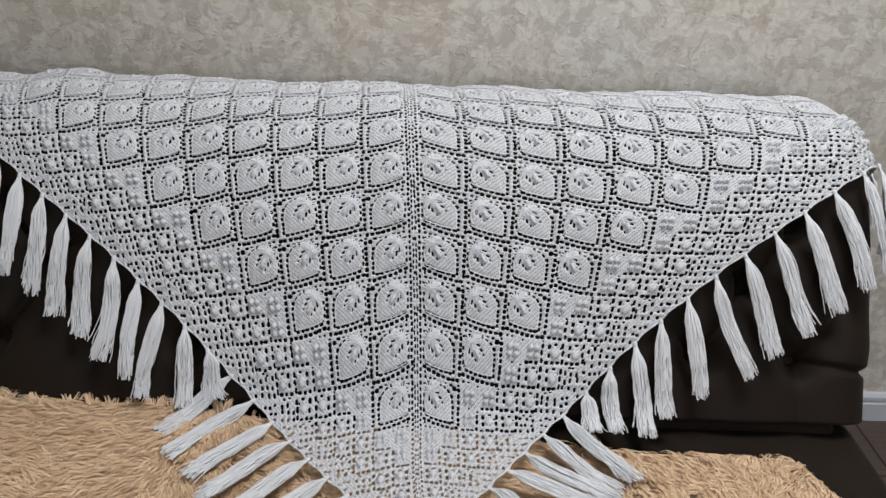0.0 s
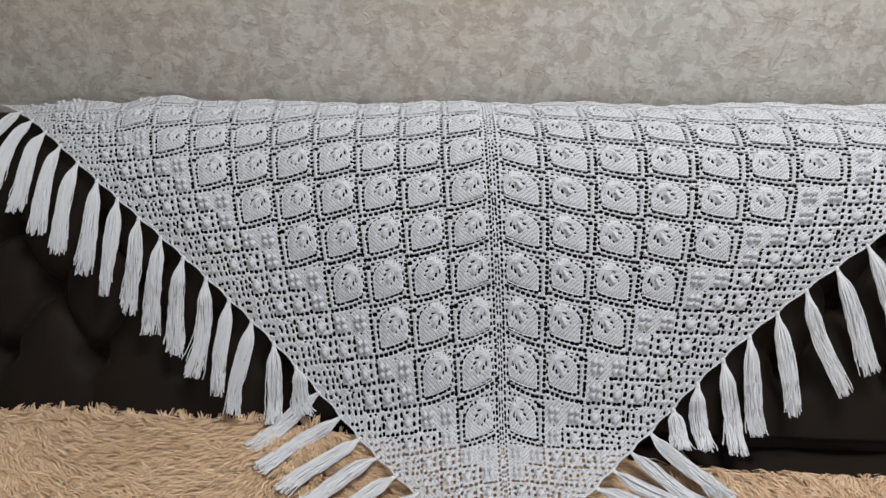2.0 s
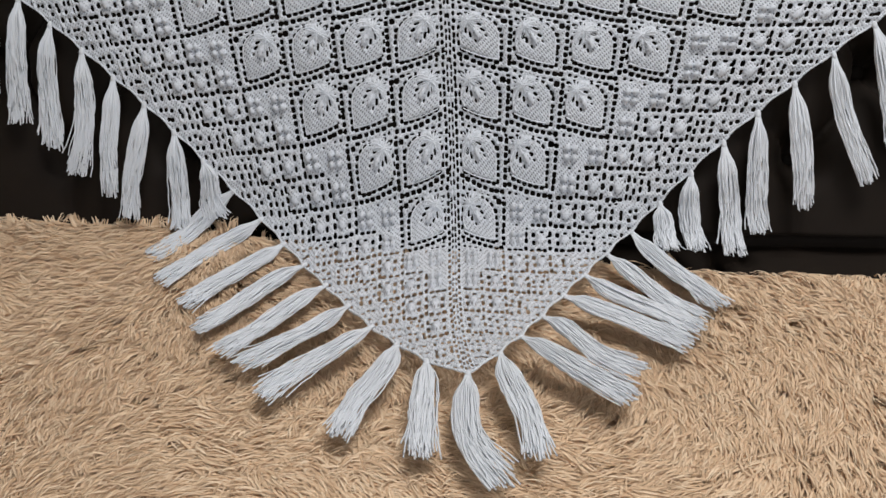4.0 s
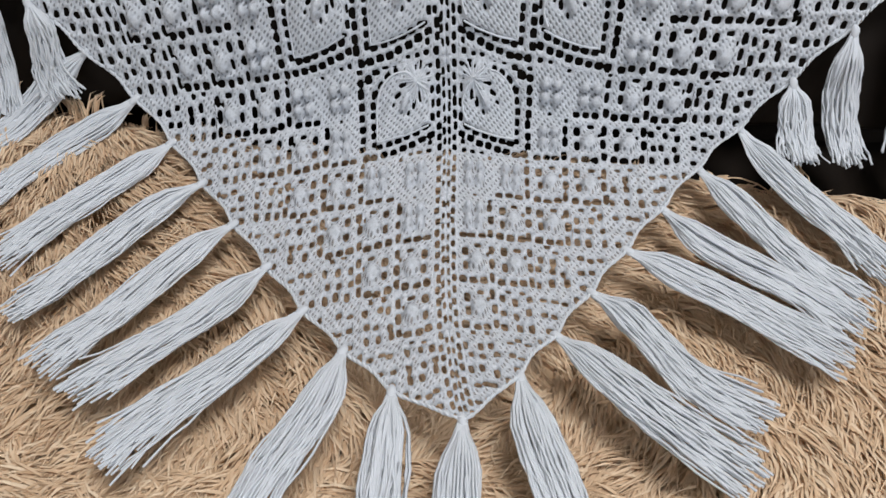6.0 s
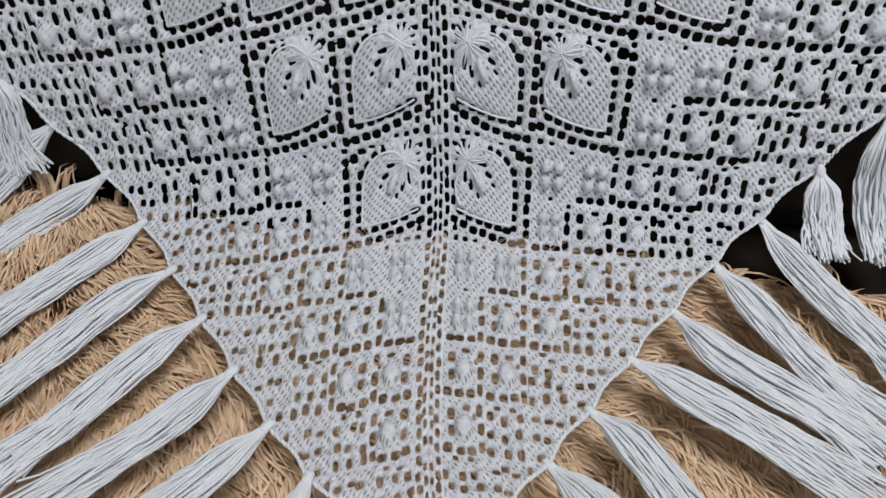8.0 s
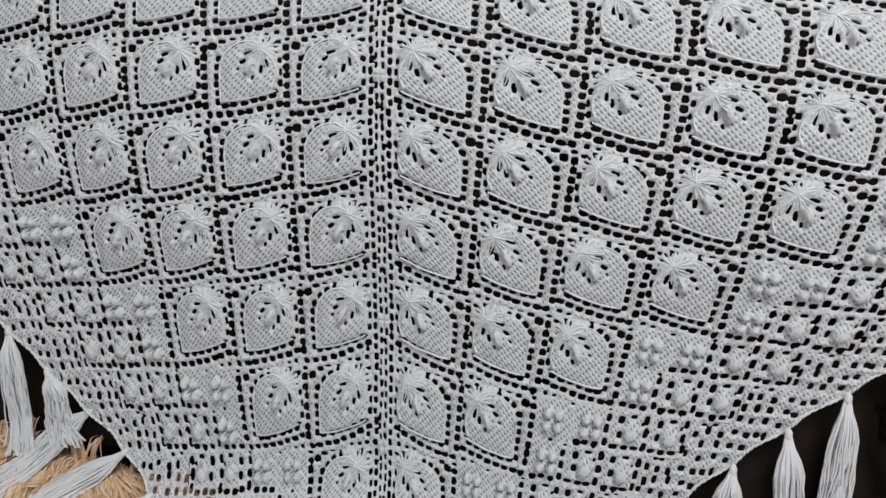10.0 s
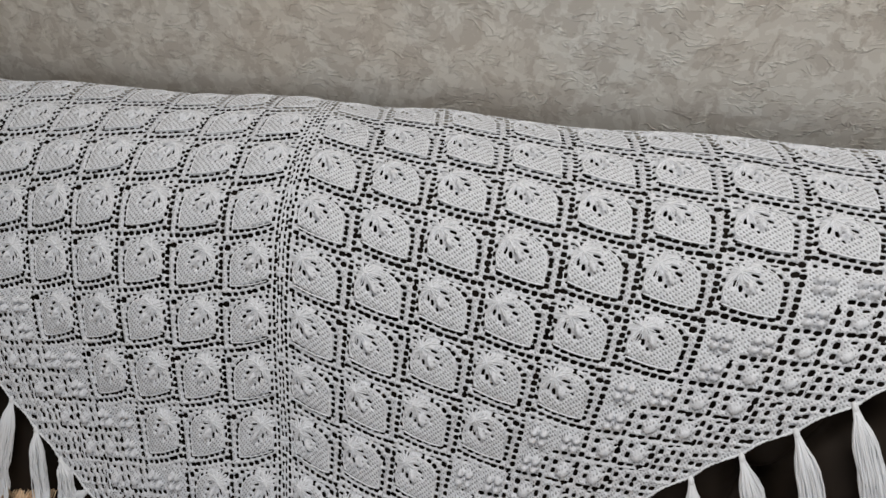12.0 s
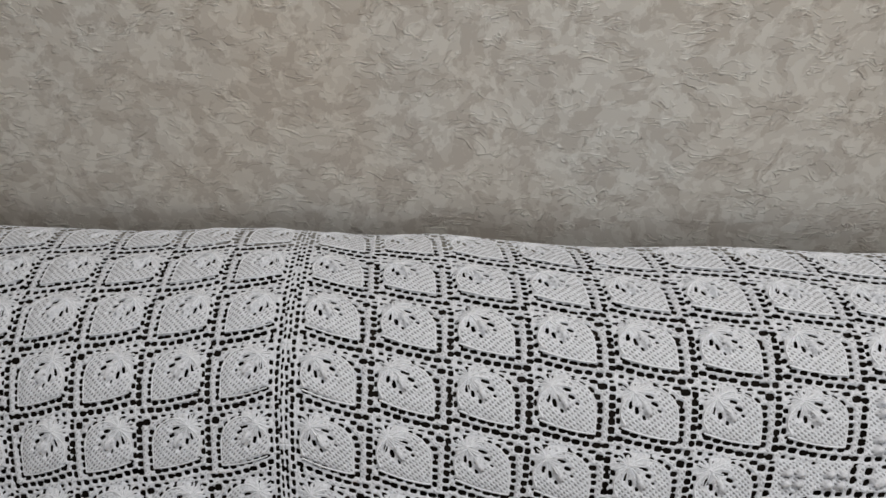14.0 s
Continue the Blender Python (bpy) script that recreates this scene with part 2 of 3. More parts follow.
# Skirting with a rounded bead on top and a groove under it.
prof = [(0.0, 0.0), (0.016, 0.0), (0.016, 0.046), (0.012, 0.049), (0.012, 0.052), (0.015, 0.055), (0.015, 0.064), (0.011, 0.070), (0.0, 0.071)]
bm = bmesh.new()
ends = [[bm.verts.new((x, WALL_Y - 0.0005 - d, z)) for d, z in prof] for x in (X0, X1)]
for i in range(len(prof) - 1):
    bm.faces.new((ends[0][i], ends[1][i], ends[1][i + 1], ends[0][i + 1]))
structure("baseboard", bm, SKIRTING, "white moulded skirting board along the plaster wall, coloured bluish grey for its shade", "baseboard")


# ---- the drape: seat, reclined back and top roll share one profile ----
PROFILE = [(-0.90, 0.360), (-0.50, 0.366), (-0.275, 0.371), (-0.20, 0.361), (-0.12, 0.355), (-0.06, 0.354), (-0.018, 0.361), (0.008, 0.384), (0.024, 0.415), (0.046, 0.455), (0.076, 0.507), (0.107, 0.569), (0.143, 0.631), (0.187, 0.687), (0.235, 0.731), (0.295, 0.758), (0.36, 0.768), (0.43, 0.765), (0.465, 0.749), (0.478, 0.70), (0.48, 0.60), (0.48, 0.35), (0.48, 0.12)]


def rounded_line(points, steps=14):
    p = np.array(points, float)
    q = np.vstack([2 * p[0] - p[1], p, 2 * p[-1] - p[-2]])
    t = (np.arange(steps) / steps)[:, None]
    out = [0.5 * (2 * b + (c - a) * t + (2 * a - 5 * b + 4 * c - d) * t**2 + (3 * b - a - 3 * c + d) * t**3) for a, b, c, d in (q[i : i + 4] for i in range(len(p) - 1))]
    return np.vstack([*out, p[-1:]])


LINE = rounded_line(PROFILE)
LINE_S = np.r_[0, np.cumsum(np.hypot(*np.diff(LINE, axis=0).T))]
LINE_S -= LINE_S[28]
_d = np.gradient(LINE, axis=0)
_d /= np.hypot(*_d.T)[:, None]
LINE_N = np.stack([-_d[:, 1], _d[:, 0]], -1)
END_MAX = 0.768


def on_profile(x, s, h):
    """A point h above the surface, at x along the sofa and s up its profile; past its end the surface rolls round the sofa's end."""
    x, s, h = np.broadcast_arrays(np.asarray(x, float), np.asarray(s, float), np.asarray(h, float))
    y, z = np.interp(s, LINE_S, LINE[:, 0]), np.interp(s, LINE_S, LINE[:, 1])
    ny, nz = np.interp(s, LINE_S, LINE_N[:, 0]), np.interp(s, LINE_S, LINE_N[:, 1])
    radius = 0.092 - 0.014 * smooth_step(0.58, 0.80, s)
    begin = END_MAX - radius - 0.015 * smooth_step(0.72, 0.95, s) - 0.035 * smooth_step(0.40, 0.22, s)
    over = np.maximum(x - begin, 0)
    turn = np.minimum(over / radius, math.pi / 2)
    past = np.maximum(over - radius * math.pi / 2, 0)
    px = x - over + (radius + h) * np.sin(turn)
    down = radius * (1 - np.cos(turn)) + past - h * np.cos(turn)
    return np.stack([px, y - ny * down, z - nz * down], -1)


# ---- tubes: cords, fringe strands and pile ----
def tubes(name, paths, radii, sides, material, parent=None):
    """Many thin tubes in one mesh. paths: strands x points x 3; radii: strands x points."""
    paths = np.asarray(paths, float)
    n, k, _ = paths.shape
    along = np.gradient(paths, axis=1)
    along /= np.linalg.norm(along, axis=2, keepdims=True) + 1e-12
    ref = np.where(np.abs(along[..., 2:]) > 0.9, [1.0, 0, 0], [0, 0, 1.0])
    right = np.cross(along, ref)
    right /= np.linalg.norm(right, axis=2, keepdims=True) + 1e-12
    up = np.cross(right, along)
    ang = np.arange(sides) * 2 * math.pi / sides
    ring = right[:, :, None] * np.cos(ang)[:, None] + up[:, :, None] * np.sin(ang)[:, None]
    verts = (paths[:, :, None] + ring * radii[:, :, None, None]).reshape(-1, 3)
    i = np.arange(n)[:, None, None] * k * sides
    j = np.arange(k - 1)[None, :, None] * sides
    s0 = np.arange(sides)[None, None]
    s1 = (s0 + 1) % sides
    faces = np.stack([i + j + s0, i + j + s1, i + j + sides + s1, i + j + sides + s0], -1).reshape(-1, 4)
    return mesh_object(name, verts, faces, material, parent)


# ---- shawl: the knitted ground ----
HALF_SPINE = 0.32
ROWS_UP = 27


# The stretch of the knitting over the sofa: how far along the sofa and how far up its profile a column and a row lie.
SPINE_X = (0.0127, 0.0259, -0.0041, -0.0467)
SPINE_S = (-0.0201, 0.5383, 3.2178, -7.25, 6.7299, -2.2722)
STRETCH_X = {1: (0.7006, 0.6697, -0.4508, -0.5064, -1.6808, 2.8144, 0.322, 0.2061, 1.1793, -2.0387), -1: (-0.6102, 0.136, -0.8526, 0.0042, 0.114, 0.4299, 0.0244, 0.2831, -0.5471, 0.0789)}
STRETCH_S = {1: (0.0413, 0.0273, -0.5194, 0.1254, 0.2159, 0.5344, -0.2571, 0.3684, -0.4406, -0.1038), -1: (-0.3117, 0.3941, 0.4509, -0.1431, -0.896, -0.119, 0.265, -0.1729, 0.5439, -0.0517)}


def cubic(k, p, q):
    return k[0] + k[1] * p + k[2] * q + k[3] * p * p + k[4] * p * q + k[5] * q * q + k[6] * p**3 + k[7] * p * p * q + k[8] * p * q * q + k[9] * q**3


def along_sofa(side, a, b):
    """Where the stitch a columns out from the spine and b rows up lies: x, and s up the profile."""
    a, b = np.broadcast_arrays(np.asarray(a, float), np.asarray(b, float))
    p, q = (a + HALF_SPINE) / 27, b / 27
    x = SPINE_X[0] + SPINE_X[1] * np.exp((1 - b) / 2.5) + SPINE_X[2] * q + SPINE_X[3] * q * q + p * cubic(STRETCH_X[side], p, q)
    s = sum(k * q**i for i, k in enumerate(SPINE_S)) + p * cubic(STRETCH_S[side], p, q)
    return x, s


def edge_column(b):
    """The column at which the fringed edge runs in row b; the tip is row 1."""
    return b - 0.7 - 0.62 * np.exp(-2 * (np.asarray(b, float) - 1))


def wobble(x, s):
    w = 0.0035 * np.sin(7.1 * x + 3.0 * s) * np.sin(9.0 * s - 4 * x) + 0.002 * np.sin(23 * x + 11 * s)
    lump = np.exp(-(((x + 0.635) / 0.055) ** 2)) + np.exp(-(((x + 0.80) / 0.05) ** 2)) + 0.6 * np.exp(-(((x + 0.47) / 0.06) ** 2)) + 0.35 * np.exp(-(((x - 0.12) / 0.05) ** 2))
    return w + 0.011 * lump * smooth_step(0.72, 0.9, s)


def on_cloth(side, a, b, h):
    """A point of the shawl: a columns out from the spine, b rows up from the tip, h metres proud."""
    x, s = along_sofa(side, a, b)
    return on_profile(x, s, h * (1 - 0.75 * smooth_step(0.84, 0.93, s)) + 0.004 + wobble(x, s))


def opening_field(u, v, holes):
    """How far each place lies outside the nearest opening; an opening is (u, v, half widths) and, if it slants, its turn."""
    f = np.full(u.shape, 9.0)
    for cu, cv, ru, rv, *turn in holes:
        du, dv = u - cu, v - cv
        if turn:
            c, s = math.cos(turn[0]), math.sin(turn[0])
            du, dv = du * c + dv * s, dv * c - du * s
        f = np.minimum(f, ((np.abs(du / ru) ** 2.9 + np.abs(dv / rv) ** 2.9 + 1e-9) ** (1 / 2.9) - 1) * min(ru, rv))
    return f


def lace_mesh(name, side, a0, b0, size_a, size_b, steps, holes, relief, parent, cut=None, region=None, label="", material=None):
    """A patch of lace with real openings: a fine net, its corners drawn on to each opening's rim, and a turned-down rim."""
    na, nb = int(round(size_a * steps)) + 1, int(round(size_b * steps)) + 1
    aa, bb = np.meshgrid(np.linspace(0, size_a, na), np.linspace(0, size_b, nb))
    f = opening_field(aa, bb, holes)
    # yarn is never even: the openings' outlines waver
    p = rng.uniform(0, 6.3, 4)
    f = f + 0.006 * np.sin(31 * aa + p[0] + 2 * np.sin(17 * bb + p[1])) * np.sin(34 * bb + p[2] + 2 * np.sin(15 * aa + p[3]))
    if cut is not None:
        f = np.minimum(f, cut(aa + a0, bb + b0))
    step = 1.0 / steps
    gb, ga = np.gradient(f, step)
    quads = grid_faces(nb, na)
    keep = f.ravel()[quads].mean(1) > 0
    if region is not None:
        own = region((aa + a0).ravel()[quads].mean(1), (bb + b0).ravel()[quads].mean(1))
        rim_quads = quads[~keep]
        keep &= own
    else:
        rim_quads = quads[~keep]
    if not keep.any():
        return None
    quads_in, quads_out = quads[keep], rim_quads
    touch = np.zeros(f.size, bool)
    touch[quads_out.ravel()] = True
    inside = np.zeros(f.size, bool)
    inside[quads_in.ravel()] = True
    rim = touch & inside
    g2 = np.maximum(ga**2 + gb**2, 0.2).ravel()
    move = np.where(rim, np.clip(f.ravel() / g2, -1.3 * step, 1.3 * step), 0)
    on_a = np.isclose(aa, 0) | np.isclose(aa, size_a)
    on_b = np.isclose(bb, 0) | np.isclose(bb, size_b)
    pa = aa.ravel() - np.where(on_a.ravel(), 0, move * ga.ravel())
    pb = bb.ravel() - np.where(on_b.ravel(), 0, move * gb.ravel())
    fr = np.maximum(np.where(rim, 0, f.ravel()), 0)
    h = relief(pa, pb) + 0.0006 * np.exp(-(((fr - 0.05) / 0.04) ** 2)) - 0.0008 * np.exp(-((fr / 0.03) ** 2))
    edge = np.minimum.reduce([pa, pb, size_a - pa, size_b - pb])
    h = h * smooth_step(0, 0.06, edge)
    top = on_cloth(side, pa + a0, pb + b0, h)
    open_knit = smooth_step(0.022, 0.060, fr) * smooth_step(0.0, 0.03, edge) * (1 - smooth_step(0.0045, 0.0065, h - 0.0035 * (size_a == 2)))
    # Turned-down rims
    e = np.concatenate([quads_in[:, [0, 1]], quads_in[:, [1, 2]], quads_in[:, [2, 3]], quads_in[:, [3, 0]]])
    key = np.sort(e, 1) @ np.array([f.size, 1])
    _, first, count = np.unique(key, return_index=True, return_counts=True)
    e = e[first[count == 1]]
    e = e[rim[e[:, 0]] & rim[e[:, 1]]]
    low = on_cloth(side, pa + a0, pb + b0, h - 0.0014)
    n = f.size
    faces = np.vstack([quads_in, np.stack([e[:, 1], e[:, 0], e[:, 0] + n, e[:, 1] + n], -1)])
    if side < 0:
        faces = faces[:, ::-1]
    verts = np.vstack([top, low])
    uv = np.stack([np.r_[pa, pa] + a0, np.r_[pb, pb] + b0], -1) * 0.5
    uv[:, 0] *= 1 if side > 0 else -1
    used, back = np.unique(faces, return_inverse=True)
    ob = mesh_object(name, verts[used], back.reshape(faces.shape), material or KNIT, parent, uv[used], plain=np.r_[open_knit, open_knit][used])
    return tagged(ob, label) if label else ob


rng = np.random.default_rng(4)


def jitter(holes, amount=0.009):
    return [(u + rng.normal(0, amount), v + rng.normal(0, amount), ru * rng.uniform(0.86, 1.06), rv * rng.uniform(0.86, 1.06), *turn) for u, v, ru, rv, *turn in holes]


STAR = (0.40, 1.66)


def ray(turn, r, length, width):
    """A slit that points away from the leaf's gathered point."""
    t = radians(turn)
    return (STAR[0] + r * math.cos(t), STAR[1] + r * math.sin(t), length, width, t)


def leaf_foot(u):
    """The height of the leaf's lower edge, which rises towards the spine."""
    return 0.42 + 0.30 * np.maximum(0, 1 - u / 1.5) ** 2


def leaf_holes(lift=0.20):
    """Openings of a leaf square of two columns by two rows."""
    h = []
    # ladder up the outer side: two files of eyelets with a rib between them
    for i in range(6):
        h.append((1.620 - 0.012 * max(0, i - 3) ** 2, 0.42 + 0.208 * i, 0.074, 0.084))
    for i in range(7):
        h.append((1.912, 0.34 + 0.232 * i, 0.088, 0.098))
    # over the round shoulder
    for turn, size in ((30, 0.075), (46, 0.100), (63, 0.090), (79, 0.065)):
        t = radians(turn)
        h.append((0.80 + 0.83 * math.cos(t), 1.08 + 0.80 * math.sin(t), size, 0.060, t + math.pi / 2))
    h += [(1.69, 1.77, 0.115, 0.105), (1.48, 1.905, 0.105, 0.066), (1.22, 1.955, 0.095, 0.032), (1.895, 1.93, 0.080, 0.050), (0.96, 1.965, 0.080, 0.026)]
    for i in range(6):  # ladder under the leaf, rising towards the spine
        u = 0.26 + 0.238 * i
        h.append((u, 0.315 + lift * (1 - u / 2) ** 2, 0.104, 0.074, -0.5 * lift * (1 - u / 2)))
    for i in range(7):
        u = 0.10 + 0.248 * i
        h.append((u, 0.095 + lift * (1 - u / 2) ** 2, 0.108, 0.084, -0.5 * lift * (1 - u / 2)))
    h += [(1.82, 0.11, 0.098, 0.090)]
    # wedges that open from the gathered point, on both sides of the knob
    h += [ray(-97, 0.36, 0.120, 0.048), ray(-77, 0.50, 0.115, 0.054), ray(-67, 0.74, 0.070, 0.040)]
    h += [ray(-12, 0.40, 0.115, 0.048), ray(-27, 0.60, 0.100, 0.054), ray(-35, 0.80, 0.060, 0.038)]
    # gathered stem that fans out to the upper corner
    h += [ray(78, 0.24, 0.060, 0.022), ray(108, 0.26, 0.080, 0.026), ray(136, 0.28, 0.080, 0.026), ray(165, 0.26, 0.065, 0.024), ray(195, 0.27, 0.050, 0.022)]
    h += [(0.065, 1.40, 0.055, 0.085), (0.05, 1.13, 0.042, 0.095), (0.07, 0.85, 0.060, 0.095), (0.17, 0.66, 0.065, 0.050), (0.09, 1.86, 0.062, 0.055), (0.33, 1.95, 0.070, 0.030)]
    # the open fan between the two files and the leaf below
    if lift > 0.4:
        h += [(0.14, 0.30, 0.062, 0.070), (0.16, 0.11, 0.075, 0.068), (0.40, 0.085, 0.075, 0.052), (0.64, 0.08, 0.070, 0.042)]
    elif lift > 0.25:
        h += [(0.14, 0.10, 0.072, 0.062), (0.38, 0.075, 0.070, 0.042)]
    return h


def bump_at(u, v, cu, cv, ru, rv, height):
    return height * np.sqrt(np.maximum(0, 1 - ((u - cu) / ru) ** 2 - ((v - cv) / rv) ** 2))


def leaf_relief(u, v):
    # the leaf's outline: straight outer side, curved foot, round inner side and shoulders
    arc = np.hypot((u - 0.80) / 0.76, (v - 1.10) / 0.84)
    inside = np.minimum.reduce([1.50 - 0.25 * np.maximum(0, v - 1.3) ** 2 - u, v - leaf_foot(u), np.where((u > 0.9) & (v < 1.1), 1.0, 1.02 - arc), u - 0.06])
    body = 0.0042 * np.sqrt(np.clip(inside / 0.22, 0, 1)) * (0.8 + 0.2 * np.cos((u - v + 0.3) * 1.2))
    knob = bump_at(u - 0.45 * (1.22 - v), v, 0.75, 1.22, 0.11, 0.20, 0.0070)
    r, ang = np.hypot(u - STAR[0], v - STAR[1]), np.arctan2(v - STAR[1], u - STAR[0])
    near = np.exp(-((r / 0.36) ** 2))
    star = 0.0007 * np.cos(19 * ang) * near * smooth_step(0, 0.12, r) + 0.0024 * near
    ribs = 0.0014 * (np.exp(-(((u - 1.735) / 0.028) ** 2)) + np.exp(-(((u - 1.80) / 0.028) ** 2)))
    level = v - 0.30 * (1 - u / 2) ** 2
    ribs = ribs + 0.0014 * (np.exp(-(((level - 0.185) / 0.028) ** 2)) + np.exp(-(((level - 0.235) / 0.028) ** 2)))
    lip = 0.0012 * np.exp(-((inside / 0.035) ** 2)) * (inside > -0.06)
    rim = smooth_step(0, 0.10, np.minimum.reduce([u, v, 2 - u, 2 - v]))
    return (body + knob + star + ribs + lip) * rim


def quad_holes(d):
    h = [(0.15, 0.10, 0.105, 0.075), (0.41, 0.105, 0.105, 0.075), (0.67, 0.10, 0.105, 0.075)] if d == 5 else [(0.5, 0.05, 0.06, 0.04)]
    if d == 5:
        h += [(0.90, 0.18, 0.075, 0.115), (0.90, 0.48, 0.075, 0.115), (0.90, 0.77, 0.075, 0.11)]
    return h + [(0.90, 0.95, 0.06, 0.04)]


def tile_rim(u, v):
    return smooth_step(0, 0.10, np.minimum.reduce([u, v, 1 - u, 1 - v]))


def quad_relief(u, v):
    h = 0.0
    for cu in (0.32, 0.62):
        for cv in (0.38, 0.68):
            h = np.maximum(h, bump_at(u, v, cu, cv, 0.138, 0.136, 0.0090))
    return h * tile_rim(u, v)


def single_holes():
    return [(0.15, 0.11, 0.11, 0.085), (0.42, 0.10, 0.11, 0.08), (0.69, 0.11, 0.11, 0.08), (0.90, 0.19, 0.075, 0.12), (0.90, 0.50, 0.08, 0.125), (0.90, 0.81, 0.075, 0.12), (0.22, 0.76, 0.09, 0.11), (0.24, 0.44, 0.075, 0.11), (0.56, 0.87, 0.10, 0.055), (0.78, 0.70, 0.04, 0.06)]


def single_relief(u, v):
    return (bump_at(u, v, 0.53, 0.49, 0.21, 0.22, 0.0072) + 0.0018 * np.exp(-(((v - 0.21) / 0.05) ** 2))) * tile_rim(u, v)


def border_holes(d, odd):
    """Chevrons of eyelets: level files and upright files by turns."""
    h = []
    if odd:
        for cv in (0.13, 0.44, 0.75):
            for cu in (0.14, 0.38, 0.62):
                if rng.random() < 0.97:
                    h.append((cu, cv, 0.092, 0.078))
        h += [(0.88, cv, 0.070, 0.110) for cv in (0.20, 0.50, 0.80)]
    else:
        for cu in (0.12, 0.42, 0.74):
            for cv in (0.14, 0.42, 0.70):
                if rng.random() < 0.97:
                    h.append((cu + 0.04 * (cv - 0.4), cv, 0.078, 0.100))
        h += [(0.27, 0.92, 0.08, 0.05), (0.58, 0.92, 0.08, 0.05)]
    return h


def border_relief(u, v):
    fu, fv = u % 1, v % 1
    return 0.0016 * np.exp(-(((fv - 0.31) / 0.07) ** 2)) + 0.0016 * np.exp(-(((fv - 0.68) / 0.06) ** 2)) + 0.0016 * np.exp(-(((fu - 0.80) / 0.05) ** 2))


def edge_cut(a, b):
    """The fringed edge: drawn in between the knots, with a whipped cord along it."""
    return (edge_column(b) - a) * 0.72 - 0.02 - 0.095 * np.sin(math.pi * b) ** 2


def yarns(side, a0, b0, lines, relief, parent, thick=0.00075):
    """The yarns that lie on a patch of lace, as one part of it."""
    steps = max(len(line) for line in lines)
    paths = []
    for line in lines:
        t = np.linspace(0, len(line) - 1, steps)
        u, v = (np.interp(t, np.arange(len(line)), line[:, i]) for i in (0, 1))
        h = relief(u, v) + 0.0004 + 0.0004 * np.sin(t * 1.7 + rng.uniform(0, 6.3))
        paths.append(on_cloth(side, u + a0, v + b0, h))
    return tubes("stitching", paths, np.full((len(lines), steps), thick), 3, KNIT_YARN, parent)


def leaf_outline():
    """The heavier yarns along the leaf's outer side and shoulder, its foot and its inner side."""
    turn, w, inner = np.radians(np.linspace(5, 100, 9)), np.linspace(0.16, 1.52, 9), np.radians(np.linspace(125, 215, 8))
    shoulder = np.array([(1.52, 0.43), (1.52, 0.8), (1.515, 1.15), *np.stack([0.80 + 0.70 * np.cos(turn), 1.14 + 0.72 * np.sin(turn)], -1), STAR])
    return [shoulder, np.stack([w, leaf_foot(w) + 0.012], -1), np.stack([0.82 + 0.70 * np.cos(inner), 1.10 + 0.62 * np.sin(inner)], -1)]


def leaf_fan():
    """The gathered yarns that fan out from the leaf's point."""
    lines = []
    for angle in (-122, -108, -87, -60, -51, -42, -20, 2, 16, 32, 50, 66, 90, 119, 148, 178, 206):
        t = radians(angle + rng.normal(0, 2))
        far = rng.uniform(0.34, 0.50) if angle < 40 else rng.uniform(0.24, 0.34)
        r = np.linspace(0.015, far, 6)
        c = t + rng.normal(0, 0.3) * r
        lines.append(np.stack([np.clip(STAR[0] + r * np.cos(c), 0.01, 1.99), np.clip(STAR[1] + r * np.sin(c), 0.01, 1.99)], -1))
    return lines


shawl = tagged(new("shawl"), "white knitted triangular lace shawl with tassels draped over the sofa", "shawl")
STEPS = 26
for side in (1, -1):
    # leaf squares
    for r in range(10):
        for c in range(r + 1):
            leaf = lace_mesh("leaf_motif", side, 2 * c, 7 + 2 * r, 2, 2, 30, jitter(leaf_holes(0.42 if c == 0 else 0.30)), leaf_relief, shawl, material=LEAF_KNIT)
            yarns(side, 2 * c, 7 + 2 * r, leaf_outline(), leaf_relief, leaf, 0.0010)
            yarns(side, 2 * c, 7 + 2 * r, leaf_fan(), leaf_relief, leaf, 0.00066)
    border = []
    for b in range(ROWS_UP):
        for a in range(b + 1):
            d = b - a
            in_leaf = b >= 7 and (a // 2) <= (b - 7) // 2
            if in_leaf:
                continue
            if d >= 5:
                lace_mesh("bobble_block", side, a, b, 1, 1, STEPS, jitter(quad_holes(d), 0.012), quad_relief, shawl)
            elif d >= 3:
                lace_mesh("bobble_diamond", side, a, b, 1, 1, STEPS, jitter(single_holes(), 0.015), single_relief, shawl)
            else:
                border += [(a, b, d)]
    # the open border along the edge, in lengths of three rows
    for b0 in range(0, ROWS_UP, 3):
        holes, a0, rows = [], max(0, b0 - 2), [t for t in border if b0 <= t[1] < b0 + 3]
        for a, b, d in rows:
            holes += [(u + a - a0, v + b - b0, ru, rv) for u, v, ru, rv in jitter(border_holes(d, (a + b) % 2), 0.035) if (v + b) - (u + a) > 0.90]
        lace_mesh("openwork_border", side, a0, b0, b0 + 3 - a0, 3, STEPS, holes, border_relief, shawl, cut=edge_cut, region=lambda aa, bb: np.floor(bb) - np.floor(aa) < 2.5)

# the spine: two files of eyelets either side of a twisted rib
for b0 in range(0, ROWS_UP, 3):
    for side in (1, -1):
        holes = [(0.215, 0.12 + 0.25 * i, 0.064, 0.098) for i in range(12)] + [(0.070, 0.245 + 0.25 * i, 0.044, 0.098) for i in range(11)]
        lace_mesh("spine_rib", side, -HALF_SPINE, b0, HALF_SPINE, 3, 25, jitter(holes, 0.012), lambda u, v: 0.0012 + 0.0018 * np.exp(-((u / 0.05) ** 2)), shawl, cut=edge_cut)


